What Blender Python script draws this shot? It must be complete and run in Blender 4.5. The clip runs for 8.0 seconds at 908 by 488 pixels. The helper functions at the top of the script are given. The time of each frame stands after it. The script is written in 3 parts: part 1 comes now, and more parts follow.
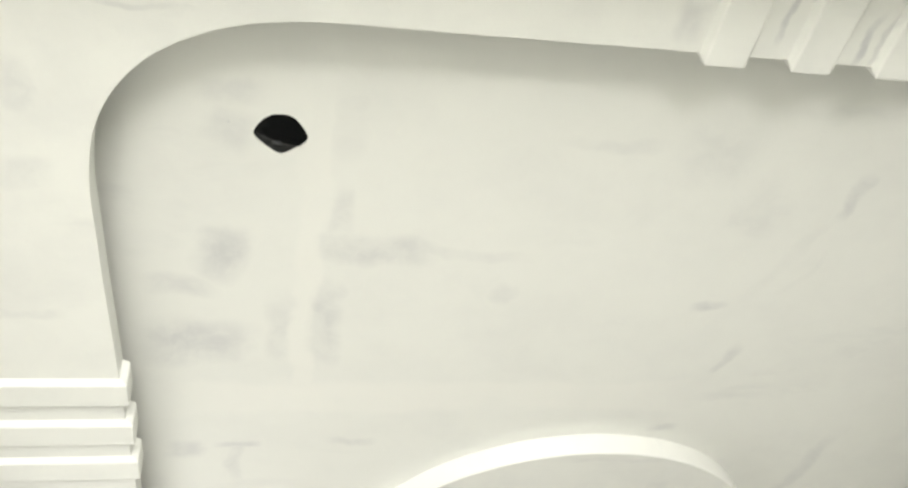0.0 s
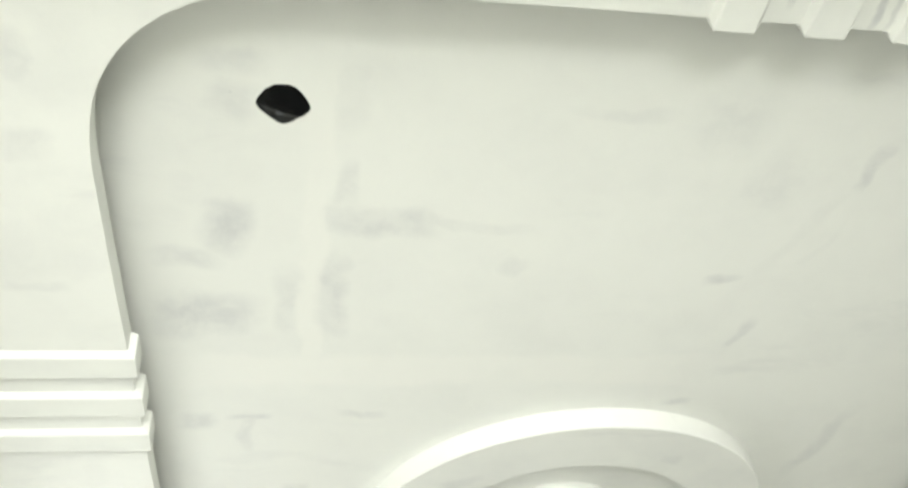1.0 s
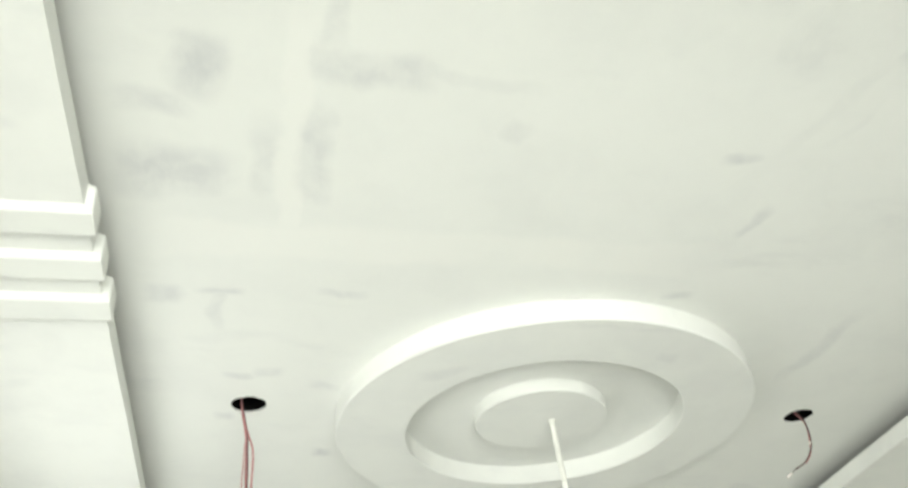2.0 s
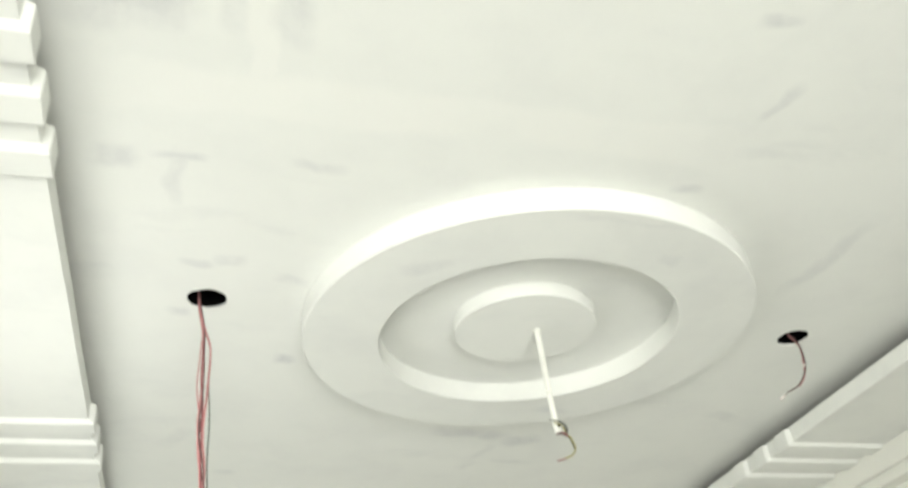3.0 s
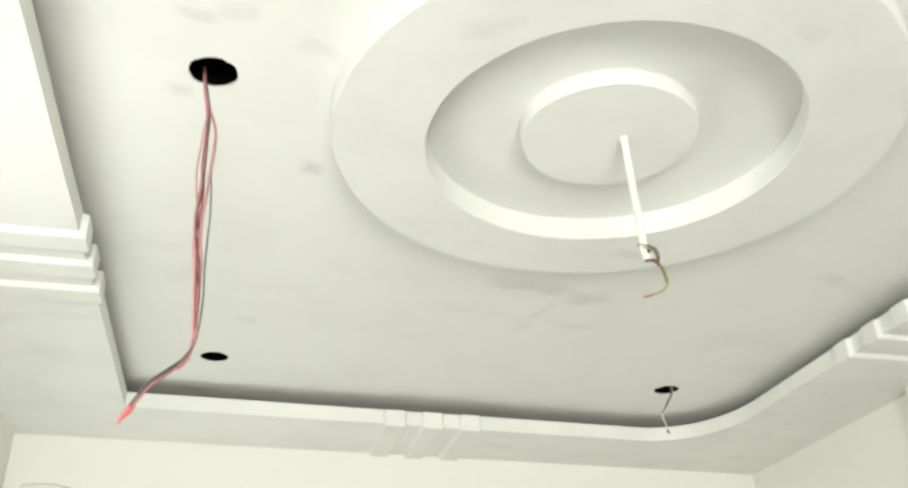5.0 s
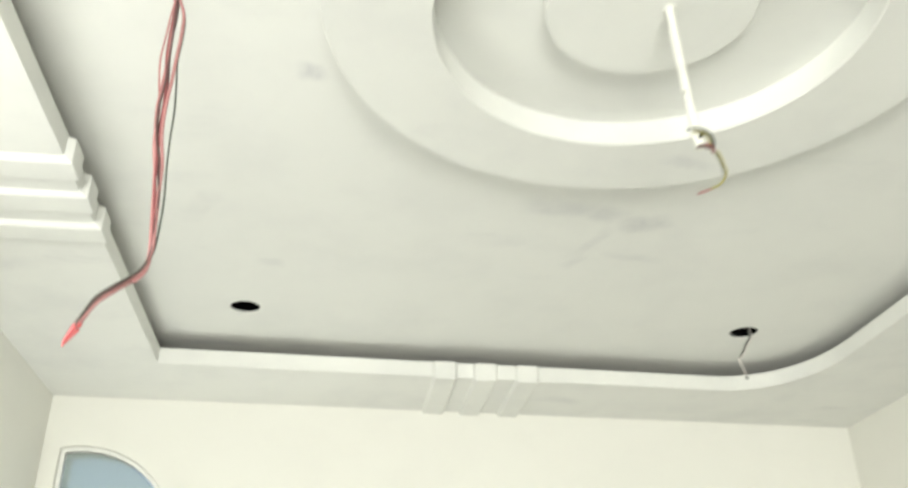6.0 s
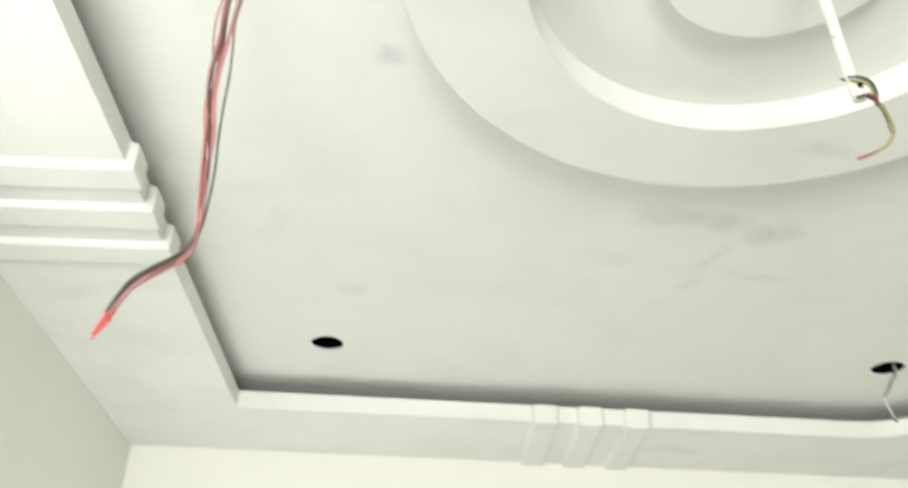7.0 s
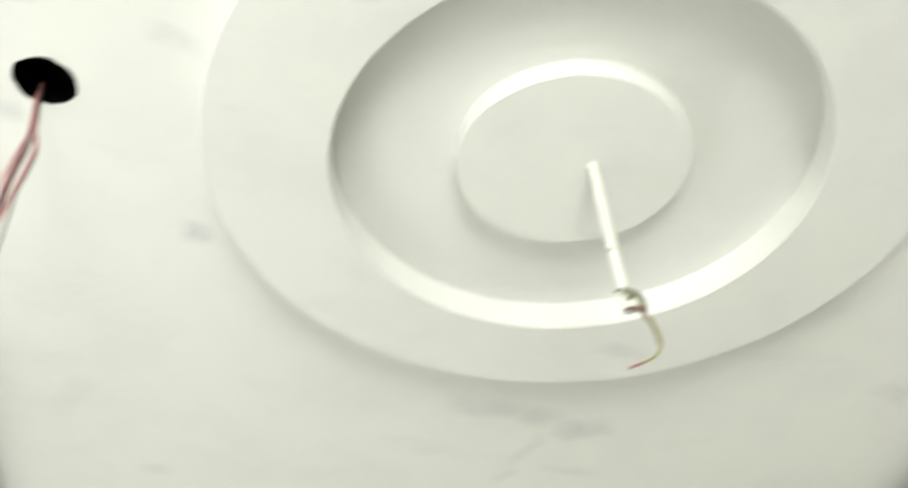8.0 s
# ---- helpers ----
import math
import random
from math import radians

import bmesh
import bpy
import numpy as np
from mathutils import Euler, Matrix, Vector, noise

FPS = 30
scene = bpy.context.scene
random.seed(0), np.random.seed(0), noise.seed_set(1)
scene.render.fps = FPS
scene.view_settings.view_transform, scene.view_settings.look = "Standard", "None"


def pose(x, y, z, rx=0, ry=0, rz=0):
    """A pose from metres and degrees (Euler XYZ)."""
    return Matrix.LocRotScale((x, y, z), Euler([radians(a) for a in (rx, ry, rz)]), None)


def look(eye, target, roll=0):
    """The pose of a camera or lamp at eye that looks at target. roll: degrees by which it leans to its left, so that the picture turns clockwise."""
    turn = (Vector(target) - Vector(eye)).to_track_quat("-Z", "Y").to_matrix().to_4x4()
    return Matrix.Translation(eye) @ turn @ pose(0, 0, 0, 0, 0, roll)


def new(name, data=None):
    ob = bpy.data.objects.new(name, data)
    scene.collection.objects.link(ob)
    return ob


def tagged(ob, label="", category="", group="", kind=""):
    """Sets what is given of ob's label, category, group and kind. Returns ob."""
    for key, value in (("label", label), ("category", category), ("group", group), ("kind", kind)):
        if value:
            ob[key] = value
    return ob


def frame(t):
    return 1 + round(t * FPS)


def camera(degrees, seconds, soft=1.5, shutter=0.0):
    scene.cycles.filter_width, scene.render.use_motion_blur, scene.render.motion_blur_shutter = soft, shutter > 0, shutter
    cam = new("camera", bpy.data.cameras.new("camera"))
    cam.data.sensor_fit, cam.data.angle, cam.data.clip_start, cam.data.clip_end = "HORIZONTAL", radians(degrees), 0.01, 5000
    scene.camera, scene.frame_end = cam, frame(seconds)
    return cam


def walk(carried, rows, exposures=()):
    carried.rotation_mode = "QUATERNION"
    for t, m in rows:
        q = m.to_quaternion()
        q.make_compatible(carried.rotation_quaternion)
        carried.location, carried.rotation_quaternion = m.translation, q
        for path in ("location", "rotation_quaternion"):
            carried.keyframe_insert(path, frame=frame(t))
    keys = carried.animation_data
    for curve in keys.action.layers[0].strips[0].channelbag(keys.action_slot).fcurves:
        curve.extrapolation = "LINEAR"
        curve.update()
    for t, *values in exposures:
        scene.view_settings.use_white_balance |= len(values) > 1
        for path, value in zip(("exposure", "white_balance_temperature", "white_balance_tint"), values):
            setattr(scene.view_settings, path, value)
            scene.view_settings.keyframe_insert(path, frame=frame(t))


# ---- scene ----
cam = camera(53.39, 8.0, soft=2.5, shutter=0.7)
# seconds, eye in metres, turn in degrees
PATH = [
    (0.0, -1.0474, -2.9589, 1.4622, 134.407, 6.998, -9.605),
    (0.5, -1.0315, -2.9519, 1.4616, 134.314, 6.811, -9.164),
    (1.0, -1.0038, -2.9435, 1.4700, 132.936, 6.000, -8.445),
    (1.2, -0.9973, -2.9131, 1.4688, 132.336, 5.807, -8.824),
    (1.5, -0.9891, -2.8662, 1.4664, 130.952, 5.412, -9.258),
    (1.7, -0.9863, -2.8057, 1.4885, 129.334, 5.102, -9.835),
    (2.8, -1.0362, -2.4132, 1.5393, 125.129, 5.094, -14.317),
    (3.0, -1.0152, -2.3521, 1.5242, 124.403, 4.884, -14.670),
    (3.5, -0.9481, -2.1889, 1.5323, 122.818, 3.456, -13.731),
    (3.8, -0.9040, -2.0930, 1.5435, 121.740, 2.400, -13.140),
    (4.0, -0.8891, -2.0245, 1.5399, 121.287, 2.114, -12.843),
    (4.2, -0.9036, -1.9537, 1.5428, 121.056, 2.110, -13.181),
    (4.5, -0.9297, -1.8469, 1.5593, 120.287, 1.833, -13.895),
    (4.7, -0.9248, -1.7928, 1.5452, 119.763, 1.643, -13.845),
    (5.8, -0.6900, -1.4659, 1.5449, 118.668, 0.920, -8.549),
    (6.0, -0.6684, -1.3853, 1.5523, 118.103, 0.759, -7.539),
    (6.2, -0.6630, -1.2904, 1.5540, 117.658, 0.533, -6.713),
    (6.5, -0.6630, -1.1750, 1.5520, 118.630, 0.130, -5.805),
    (6.8, -0.6600, -1.0800, 1.5660, 120.699, -0.500, -3.580),
    (7.0, -0.6462, -1.0555, 1.5661, 122.497, -1.170, -1.910),
    (7.2, -0.6290, -1.0500, 1.5790, 123.960, -1.840, -0.810),
    (7.5, -0.5824, -1.0705, 1.5959, 127.980, -1.835, -2.229),
    (7.7, -0.5541, -1.0815, 1.6010, 130.341, -0.380, -5.730),
    (8.0, -0.5030, -1.0890, 1.6010, 133.219, 1.220, -10.400),
]
# stops, kelvin and tint, as the phone's own exposure drifts
EXPOSURES = [
    (0.0, -0.47, 6700, 13), (0.5, -0.45, 6660, 11), (1.5, -0.41, 6460, 8), (3.0, -0.33, 6540, 10), (3.5, -0.28, 6600, 11),
    (4.5, -0.19, 6640, 10), (6.0, -0.10, 6660, 10), (6.5, -0.08, 6640, 10), (7.0, -0.08, 6600, 10), (8.0, -0.13, 6580, 10),
]
walk(cam, [(t, pose(x, y, z, rx, ry, rz)) for t, x, y, z, rx, ry, rz in PATH], EXPOSURES)

# ---- light ----
world = bpy.data.worlds.new("sky")
scene.world = world
world.use_nodes = True
wn = world.node_tree.nodes
sky = wn.new("ShaderNodeTexSky")
sky.sky_type = "NISHITA"
sky.sun_disc = False
sky.sun_elevation = radians(48)
sky.sun_rotation = radians(200)
wn["Background"].inputs["Strength"].default_value = 0.12
world.node_tree.links.new(sky.outputs["Color"], wn["Background"].inputs["Color"])


def lamp_area(name, m, sx, sy, watts, colour):
    d = bpy.data.lights.new(name, "AREA")
    d.shape, d.size, d.size_y, d.energy, d.color = "RECTANGLE", sx, sy, watts, colour
    ob = new(name, d)
    ob.matrix_world = m
    return ob


# daylight in the balcony opening behind the start of the walk, and in the window on the side
lamp_area("opening_daylight", look((-1.00, -5.44, 1.02), (-0.45, 0.0, 1.50)), 1.6, 1.7, 320, (0.98, 1.0, 0.94))
lamp_area("side_daylight", look((-1.83, -0.08, 1.92), (0.6, -0.08, 2.07)), 1.2, 1.05, 16.0, (0.98, 1.0, 0.94))
lamp_area("arched_window_daylight", look((-1.56, 2.50, 1.40), (-0.9, 0.6, 2.0)), 0.36, 0.75, 11.0, (0.96, 1.0, 0.96))


# ---- materials ----
def mat(name):
    m = bpy.data.materials.new(name)
    m.use_nodes = True
    return m, m.node_tree.nodes, m.node_tree.links, m.node_tree.nodes["Principled BSDF"]


def mapped(n, l, scale=(1, 1, 1), turn=0.0):
    geo = n.new("ShaderNodeNewGeometry")
    mp = n.new("ShaderNodeMapping")
    mp.inputs["Scale"].default_value = scale
    mp.inputs["Rotation"].default_value = (0, 0, radians(turn))
    l.new(geo.outputs["Position"], mp.inputs["Vector"])
    return mp.outputs["Vector"]


def noise_node(n, l, vec, scale, detail=3.0, rough=0.5, distort=0.0):
    t = n.new("ShaderNodeTexNoise")
    t.inputs["Scale"].default_value, t.inputs["Detail"].default_value = scale, detail
    t.inputs["Roughness"].default_value, t.inputs["Distortion"].default_value = rough, distort
    l.new(vec, t.inputs["Vector"])
    return t.outputs["Fac"]


def math_node(n, l, op, a, b=None, c=None):
    m = n.new("ShaderNodeMath")
    m.operation = op
    for i, v in enumerate((a, b, c)):
        if v is None:
            continue
        if isinstance(v, (int, float)):
            m.inputs[i].default_value = v
        else:
            l.new(v, m.inputs[i])
    return m.outputs[0]


def ramp(n, l, fac, lo, hi):
    r = n.new("ShaderNodeMapRange")
    r.interpolation_type = "SMOOTHSTEP"
    r.inputs["From Min"].default_value, r.inputs["From Max"].default_value = lo, hi
    l.new(fac, r.inputs["Value"])
    return r.outputs["Result"]


def mix_colour(n, l, fac, a, b):
    m = n.new("ShaderNodeMix")
    m.data_type = "RGBA"
    for i, v in ((0, fac), (6, a), (7, b)):
        if isinstance(v, tuple):
            m.inputs[i].default_value = (*v, 1)
        elif isinstance(v, float):
            m.inputs[i].default_value = v
        else:
            l.new(v, m.inputs[i])
    return m.outputs[2]


def bump(n, l, bs, height, strength, dist=0.002):
    b = n.new("ShaderNodeBump")
    b.inputs["Strength"].default_value, b.inputs["Distance"].default_value = strength, dist
    l.new(height, b.inputs["Height"])
    l.new(b.outputs["Normal"], bs.inputs["Normal"])


def plaster(name, colour=(0.79, 0.795, 0.765), putty=(0.47, 0.475, 0.50), amount=0.5, spots=(), joints=()):
    """White primer over gypsum board, with grey filler showing through in patches."""
    m, n, l, bs = mat(name)
    here = mapped(n, l)
    warp_t = n.new("ShaderNodeTexNoise")
    warp_t.inputs["Scale"].default_value, warp_t.inputs["Detail"].default_value = 6.5, 3
    l.new(here, warp_t.inputs["Vector"])
    shift = n.new("ShaderNodeVectorMath")
    shift.operation = "MULTIPLY_ADD"
    shift.inputs[1].default_value, shift.inputs[2].default_value = (0.085, 0.085, 0.0), (-0.0425, -0.0425, 0.0)
    l.new(warp_t.outputs["Color"], shift.inputs[0])
    add = n.new("ShaderNodeVectorMath")
    l.new(here, add.inputs[0])
    l.new(shift.outputs[0], add.inputs[1])
    warped = add.outputs[0]
    streak = n.new("ShaderNodeMapping")
    streak.inputs["Scale"].default_value = (1.0, 2.6, 2.0)
    l.new(warped, streak.inputs["Vector"])
    long_ = noise_node(n, l, streak.outputs["Vector"], 2.1, 5, 0.6)
    wide = noise_node(n, l, here, 1.1, 2, 0.5)
    cloud = noise_node(n, l, warped, 3.4, 5, 0.6)
    patch = math_node(n, l, "MULTIPLY", ramp(n, l, long_, 0.52, 0.84), ramp(n, l, wide, 0.38, 0.66))
    haze = math_node(n, l, "MULTIPLY", ramp(n, l, cloud, 0.40, 0.75), 0.36)
    fac = math_node(n, l, "MULTIPLY", math_node(n, l, "MAXIMUM", patch, haze), amount)
    if spots:
        fine = noise_node(n, l, warped, 14.0, 5, 0.62)
        blot = math_node(n, l, "MULTIPLY_ADD", ramp(n, l, fine, 0.30, 0.68), 0.60, 0.40)
        sep = n.new("ShaderNodeSeparateXYZ")
        l.new(warped, sep.inputs[0])
        for x, y, a, b, turn, k in spots:
            a, b = 1.25 * a, 1.25 * b
            co, si = math.cos(radians(turn)), math.sin(radians(turn))
            u = math_node(n, l, "MULTIPLY_ADD", sep.outputs[0], co / a, math_node(n, l, "MULTIPLY_ADD", sep.outputs[1], si / a, -(x * co + y * si) / a))
            v = math_node(n, l, "MULTIPLY_ADD", sep.outputs[0], -si / b, math_node(n, l, "MULTIPLY_ADD", sep.outputs[1], co / b, (x * si - y * co) / b))
            uu, vv = math_node(n, l, "MULTIPLY", u, u), math_node(n, l, "MULTIPLY", v, v)
            d = math_node(n, l, "SQRT", math_node(n, l, "SQRT", math_node(n, l, "MULTIPLY_ADD", uu, uu, math_node(n, l, "MULTIPLY", vv, vv))))
            s = math_node(n, l, "SUBTRACT", 1.0, ramp(n, l, d, 0.25, 1.25))
            s = math_node(n, l, "MULTIPLY", s, blot)
            fac = math_node(n, l, "MAXIMUM", fac, math_node(n, l, "MULTIPLY", s, 0.74 * k))
    fill = None
    for x, y, a, b, k in joints:
        # a taped board joint, skimmed over with pale filler
        sep = n.new("ShaderNodeSeparateXYZ")
        l.new(warped, sep.inputs[0])
        u = math_node(n, l, "ABSOLUTE", math_node(n, l, "MULTIPLY_ADD", sep.outputs[0], 1 / a, -x / a))
        v = math_node(n, l, "ABSOLUTE", math_node(n, l, "MULTIPLY_ADD", sep.outputs[1], 1 / b, -y / b))
        inside = math_node(n, l, "SUBTRACT", 1.0, ramp(n, l, math_node(n, l, "MAXIMUM", u, v), 0.6, 1.2))
        strip = math_node(n, l, "MULTIPLY", inside, math_node(n, l, "MULTIPLY", ramp(n, l, cloud, 0.25, 0.60), k))
        fill = strip if fill is None else math_node(n, l, "MAXIMUM", fill, strip)
    grain = noise_node(n, l, mapped(n, l), 70, 3, 0.6)
    base = mix_colour(n, l, math_node(n, l, "MULTIPLY", wide, 0.35), colour, tuple(c * 0.955 for c in colour))
    skin = mix_colour(n, l, fac, base, putty)
    if fill is not None:
        skin = mix_colour(n, l, fill, skin, (0.86, 0.85, 0.81))
    l.new(skin, bs.inputs["Base Color"])
    bs.inputs["Roughness"].default_value = 0.62
    bs.inputs["Specular IOR Level"].default_value = 0.3
    roll = noise_node(n, l, mapped(n, l), 6, 3, 0.5)
    bump(n, l, bs, math_node(n, l, "MULTIPLY_ADD", roll, 2.0, grain), 0.25, 0.0012)
    return m


def plain(name, colour, rough=0.5, metal=0.0, vary=0.12, scale=30.0, gloss=0.5):
    m, n, l, bs = mat(name)
    f = noise_node(n, l, mapped(n, l), scale, 3, 0.55)
    l.new(mix_colour(n, l, f, tuple(c * (1 - vary) for c in colour), tuple(min(1.0, c * (1 + vary)) for c in colour)), bs.inputs["Base Color"])
    bs.inputs["Roughness"].default_value, bs.inputs["Metallic"].default_value = rough, metal
    bs.inputs["Specular IOR Level"].default_value = gloss
    bump(n, l, bs, f, 0.15, 0.0008)
    return m


# filler smudges on the main ceiling: x, y, half sizes, turn, strength
SMUDGES = [
    (-1.150, -1.430, 0.055, 0.075, 5, 0.8), (-1.245, -1.312, 0.06, 0.035, 0, 0.5), (-1.129, -1.811, 0.006, 0.006, 0, 0.9), (-1.123, -1.885, 0.06, 0.025, 0, 0.4), (-0.88, -1.82, 0.03, 0.08, 0, 0.3), (-0.05, -1.80, 0.09, 0.10, 0, 0.3), (-0.30, -1.80, 0.12, 0.02, 0, 0.25), (-1.215, -1.095, 0.12, 0.075, 0, 0.75),
    (-1.005, -1.150, 0.03, 0.12, 0, 0.4), (-0.893, -1.180, 0.038, 0.15, 0, 0.6), (-0.790, -1.450, 0.12, 0.045, 4, 0.65),
    (-0.600, -1.450, 0.14, 0.02, 4, 0.3), (-0.883, -1.575, 0.022, 0.07, 0, 0.45), (-1.130, -1.790, 0.05, 0.05, 20, 0.45),
    (-0.445, -1.305, 0.03, 0.03, 30, 0.3), (0.130, -1.265, 0.045, 0.018, -10, 0.7), (0.260, -1.035, 0.018, 0.06, 20, 0.55),
    (0.347, -1.685, 0.017, 0.075, 13, 0.7), (0.270, -1.450, 0.022, 0.20, 16, 0.16), (0.345, -1.42, 0.012, 0.10, 16, 0.12), (0.13, -1.62, 0.09, 0.08, 30, 0.3), (0.190, -0.692, 0.05, 0.022, 0, 0.6),
]
SMUDGES_FAR = [
    (-1.258, -0.612, 0.05, 0.045, 0, 0.6), (-1.105, -0.635, 0.06, 0.018, 0, 0.65), (-1.118, -0.56, 0.022, 0.10, 0, 0.42), (-0.790, -0.645, 0.06, 0.018, 0, 0.5),
    # next row: uneven darker strokes on the ceiling behind the far lip
    (-1.150, 2.160, 0.15, 0.022, 3, 0.6), (-0.790, 2.170, 0.07, 0.016, 3, 0.6), (-0.100, 2.255, 0.20, 0.016, 5, 0.5), (0.350, 2.300, 0.12, 0.015, 5, 0.45),
    (0.015, 0.945, 0.12, 0.045, 0, 0.5), (0.145, 0.965, 0.05, 0.05, 30, 0.5), (0.285, 1.005, 0.07, 0.05, -15, 0.9),
    (0.135, 1.150, 0.11, 0.026, 115, 0.3), (0.318, 1.240, 0.10, 0.020, 5, 0.32), (0.110, 1.295, 0.05, 0.025, 115, 0.28),
    (-0.765, 0.368, 0.034, 0.03, 5, 0.85), (-1.105, 1.050, 0.04, 0.10, 30, 0.3), (-0.900, 1.405, 0.05, 0.03, 0, 0.3),
    (-1.110, 0.090, 0.03, 0.025, 0, 0.5), (-1.050, -0.182, 0.045, 0.018, 0, 0.5), (-0.968, -0.200, 0.03, 0.02, 0, 0.45),
    (-0.788, -0.126, 0.045, 0.025, 10, 0.5), (1.074, 0.718, 0.08, 0.035, 20, 0.4), (0.800, -0.428, 0.03, 0.20, 8, 0.4),
]
white_ceiling = plaster("primed_gypsum_ceiling", amount=0.30, spots=SMUDGES + SMUDGES_FAR, joints=[(-0.950, -1.34, 0.034, 0.52, 0.36), (-0.55, -0.86, 0.75, 0.075, 0.4)])
white_border = plaster("primed_gypsum_border", colour=(0.81, 0.815, 0.785), amount=0.5, spots=[(-0.301, -2.205, 0.03, 0.05, 0, 0.5), (-0.122, -2.215, 0.007, 0.06, 5, 0.9), (0.062, -2.180, 0.007, 0.05, 8, 0.9), (0.095, -2.20, 0.006, 0.06, 8, 0.7), (-1.481, -1.949, 0.03, 0.05, 0, 0.5), (-1.50, -1.750, 0.05, 0.035, 0, 0.4), (-1.55, -1.35, 0.07, 0.02, 0, 0.35), (-1.27, -2.13, 0.10, 0.008, 0, 0.5), (0.33, 2.40, 0.10, 0.04, 20, 0.35)])
white_ring = plaster("primed_gypsum_ring", amount=0.4, spots=[(-0.44, -0.346, 0.09, 0.03, -20, 0.45), (0.227, -0.474, 0.05, 0.04, 10, 0.4), (0.245, 0.556, 0.08, 0.03, 15, 0.5), (0.06, -0.62, 0.16, 0.012, 2, 0.45)])
white_wall = plaster("cream_wall_paint", colour=(0.825, 0.82, 0.77), putty=(0.70, 0.695, 0.66), amount=0.35)
frame_white = plain("white_frame_paint", (0.82, 0.82, 0.79), 0.35)
# black that paints in the shade inside holes
hole_shade = plain("black_hole_shade", (0.003, 0.003, 0.003), 0.9, gloss=0.05)
black_plastic = plain("black_plastic_sheet", (0.0015, 0.0018, 0.0022), 0.22, gloss=0.22)
rod_white = plain("white_painted_pipe", (0.76, 0.76, 0.71), 0.4)
red_wire = plain("red_wire", (0.26, 0.075, 0.08), 0.45)
pink_wire = plain("faded_red_wire", (0.43, 0.20, 0.20), 0.5)
tape_red = plain("red_tape", (0.70, 0.16, 0.17), 0.5)
grey_wire = plain("grey_green_wire", (0.085, 0.095, 0.08), 0.45)
brown_wire = plain("brown_wire", (0.10, 0.050, 0.048), 0.45)
yellow_wire = plain("yellow_green_wire", (0.32, 0.29, 0.11), 0.45)
white_tip = plain("white_insulation", (0.75, 0.70, 0.66), 0.5)
floor_tile = plain("pale_floor_tile", (0.34, 0.34, 0.325), 0.35, 0.0, 0.06, 4.0)
# dark tone for the unseen border back, to deepen the shade above it
dark_back = plain("dark_border_back", (0.34, 0.32, 0.29), 0.9)
concrete = plain("bare_concrete", (0.30, 0.30, 0.28), 0.9)
balcony_tile = plain("balcony_screed", (0.45, 0.44, 0.41), 0.8)

glass_blue, gn, gl, gb = mat("pale_blue_glass")
gb.inputs["Base Color"].default_value = (0.78, 0.86, 0.83, 1)
gb.inputs["Roughness"].default_value = 0.3
gb.inputs["Transmission Weight"].default_value = 0.75
gb.inputs["IOR"].default_value = 1.3


# ---- mesh helpers ----
def mesh_of(name, bm, material):
    me = bpy.data.meshes.new(name)
    bmesh.ops.recalc_face_normals(bm, faces=bm.faces)
    bm.to_mesh(me)
    bm.free()
    me.materials.append(material)
    return me


def thing(name, bm, material, label="", category="", kind="", group=""):
    return tagged(new(name, mesh_of(name, bm, material)), label, category, group, kind)


def empty(name, place, label, category, group=""):
    ob = new(name)
    ob.empty_display_size = 0.05
    ob.location = place
    return tagged(ob, label, category, group)


def part(name, bm, material, parent, label=""):
    """Links bm, given in world places, as one mesh under parent."""
    ob = new(name, mesh_of(name, bm, material))
    ob.parent = parent
    p = parent
    off = Vector((0, 0, 0))
    while p:
        off += p.location
        p = p.parent
    ob.data.transform(Matrix.Translation(-off))
    if label:
        ob["label"] = label
    return ob


def box(bm, lo, hi):
    r = bmesh.ops.create_cube(bm, size=1)
    for v in r["verts"]:
        v.co = Vector([lo[i] + (v.co[i] + 0.5) * (hi[i] - lo[i]) for i in range(3)])
    return r["verts"]


def boxes(*pairs, bevel=0.0):
    bm = bmesh.new()
    for lo, hi in pairs:
        box(bm, lo, hi)
    if bevel:
        bmesh.ops.bevel(bm, geom=bm.edges[:], offset=bevel, segments=2, affect="EDGES", profile=0.5)
    return bm


def loop_edges(bm, pts, z):
    vs = [bm.verts.new((x, y, z)) for x, y in pts]
    return [bm.edges.new((vs[i], vs[(i + 1) % len(vs)])) for i in range(len(vs))], vs


def sheet(outer, holes, z0, z1):
    """A slab between z0 and z1 with outline outer and through-holes."""
    bm = bmesh.new()
    rings = []
    for z in (z0, z1):
        edges, these = [], []
        for pts in (outer, *holes):
            e, vs = loop_edges(bm, pts, z)
            edges += e
            these.append(vs)
        bmesh.ops.triangle_fill(bm, edges=edges, use_beauty=True, use_dissolve=False)
        rings.append(these)
    for a, b in zip(*rings):
        for i in range(len(a)):
            j = (i + 1) % len(a)
            bm.faces.new((a[i], a[j], b[j], b[i]))
    return bm


def ellipse(cx, cy, rx, ry, n=96, wobble=0.0, seed=0):
    pts = []
    for i in range(n):
        a = 2 * math.pi * i / n
        k = 1 + wobble * (noise.noise((math.cos(a) * 2.2, math.sin(a) * 2.2, seed)) + 0.5 * noise.noise((math.cos(a) * 6, math.sin(a) * 6, seed + 5)))
        pts.append((cx + rx * k * math.cos(a), cy + ry * k * math.sin(a)))
    return pts


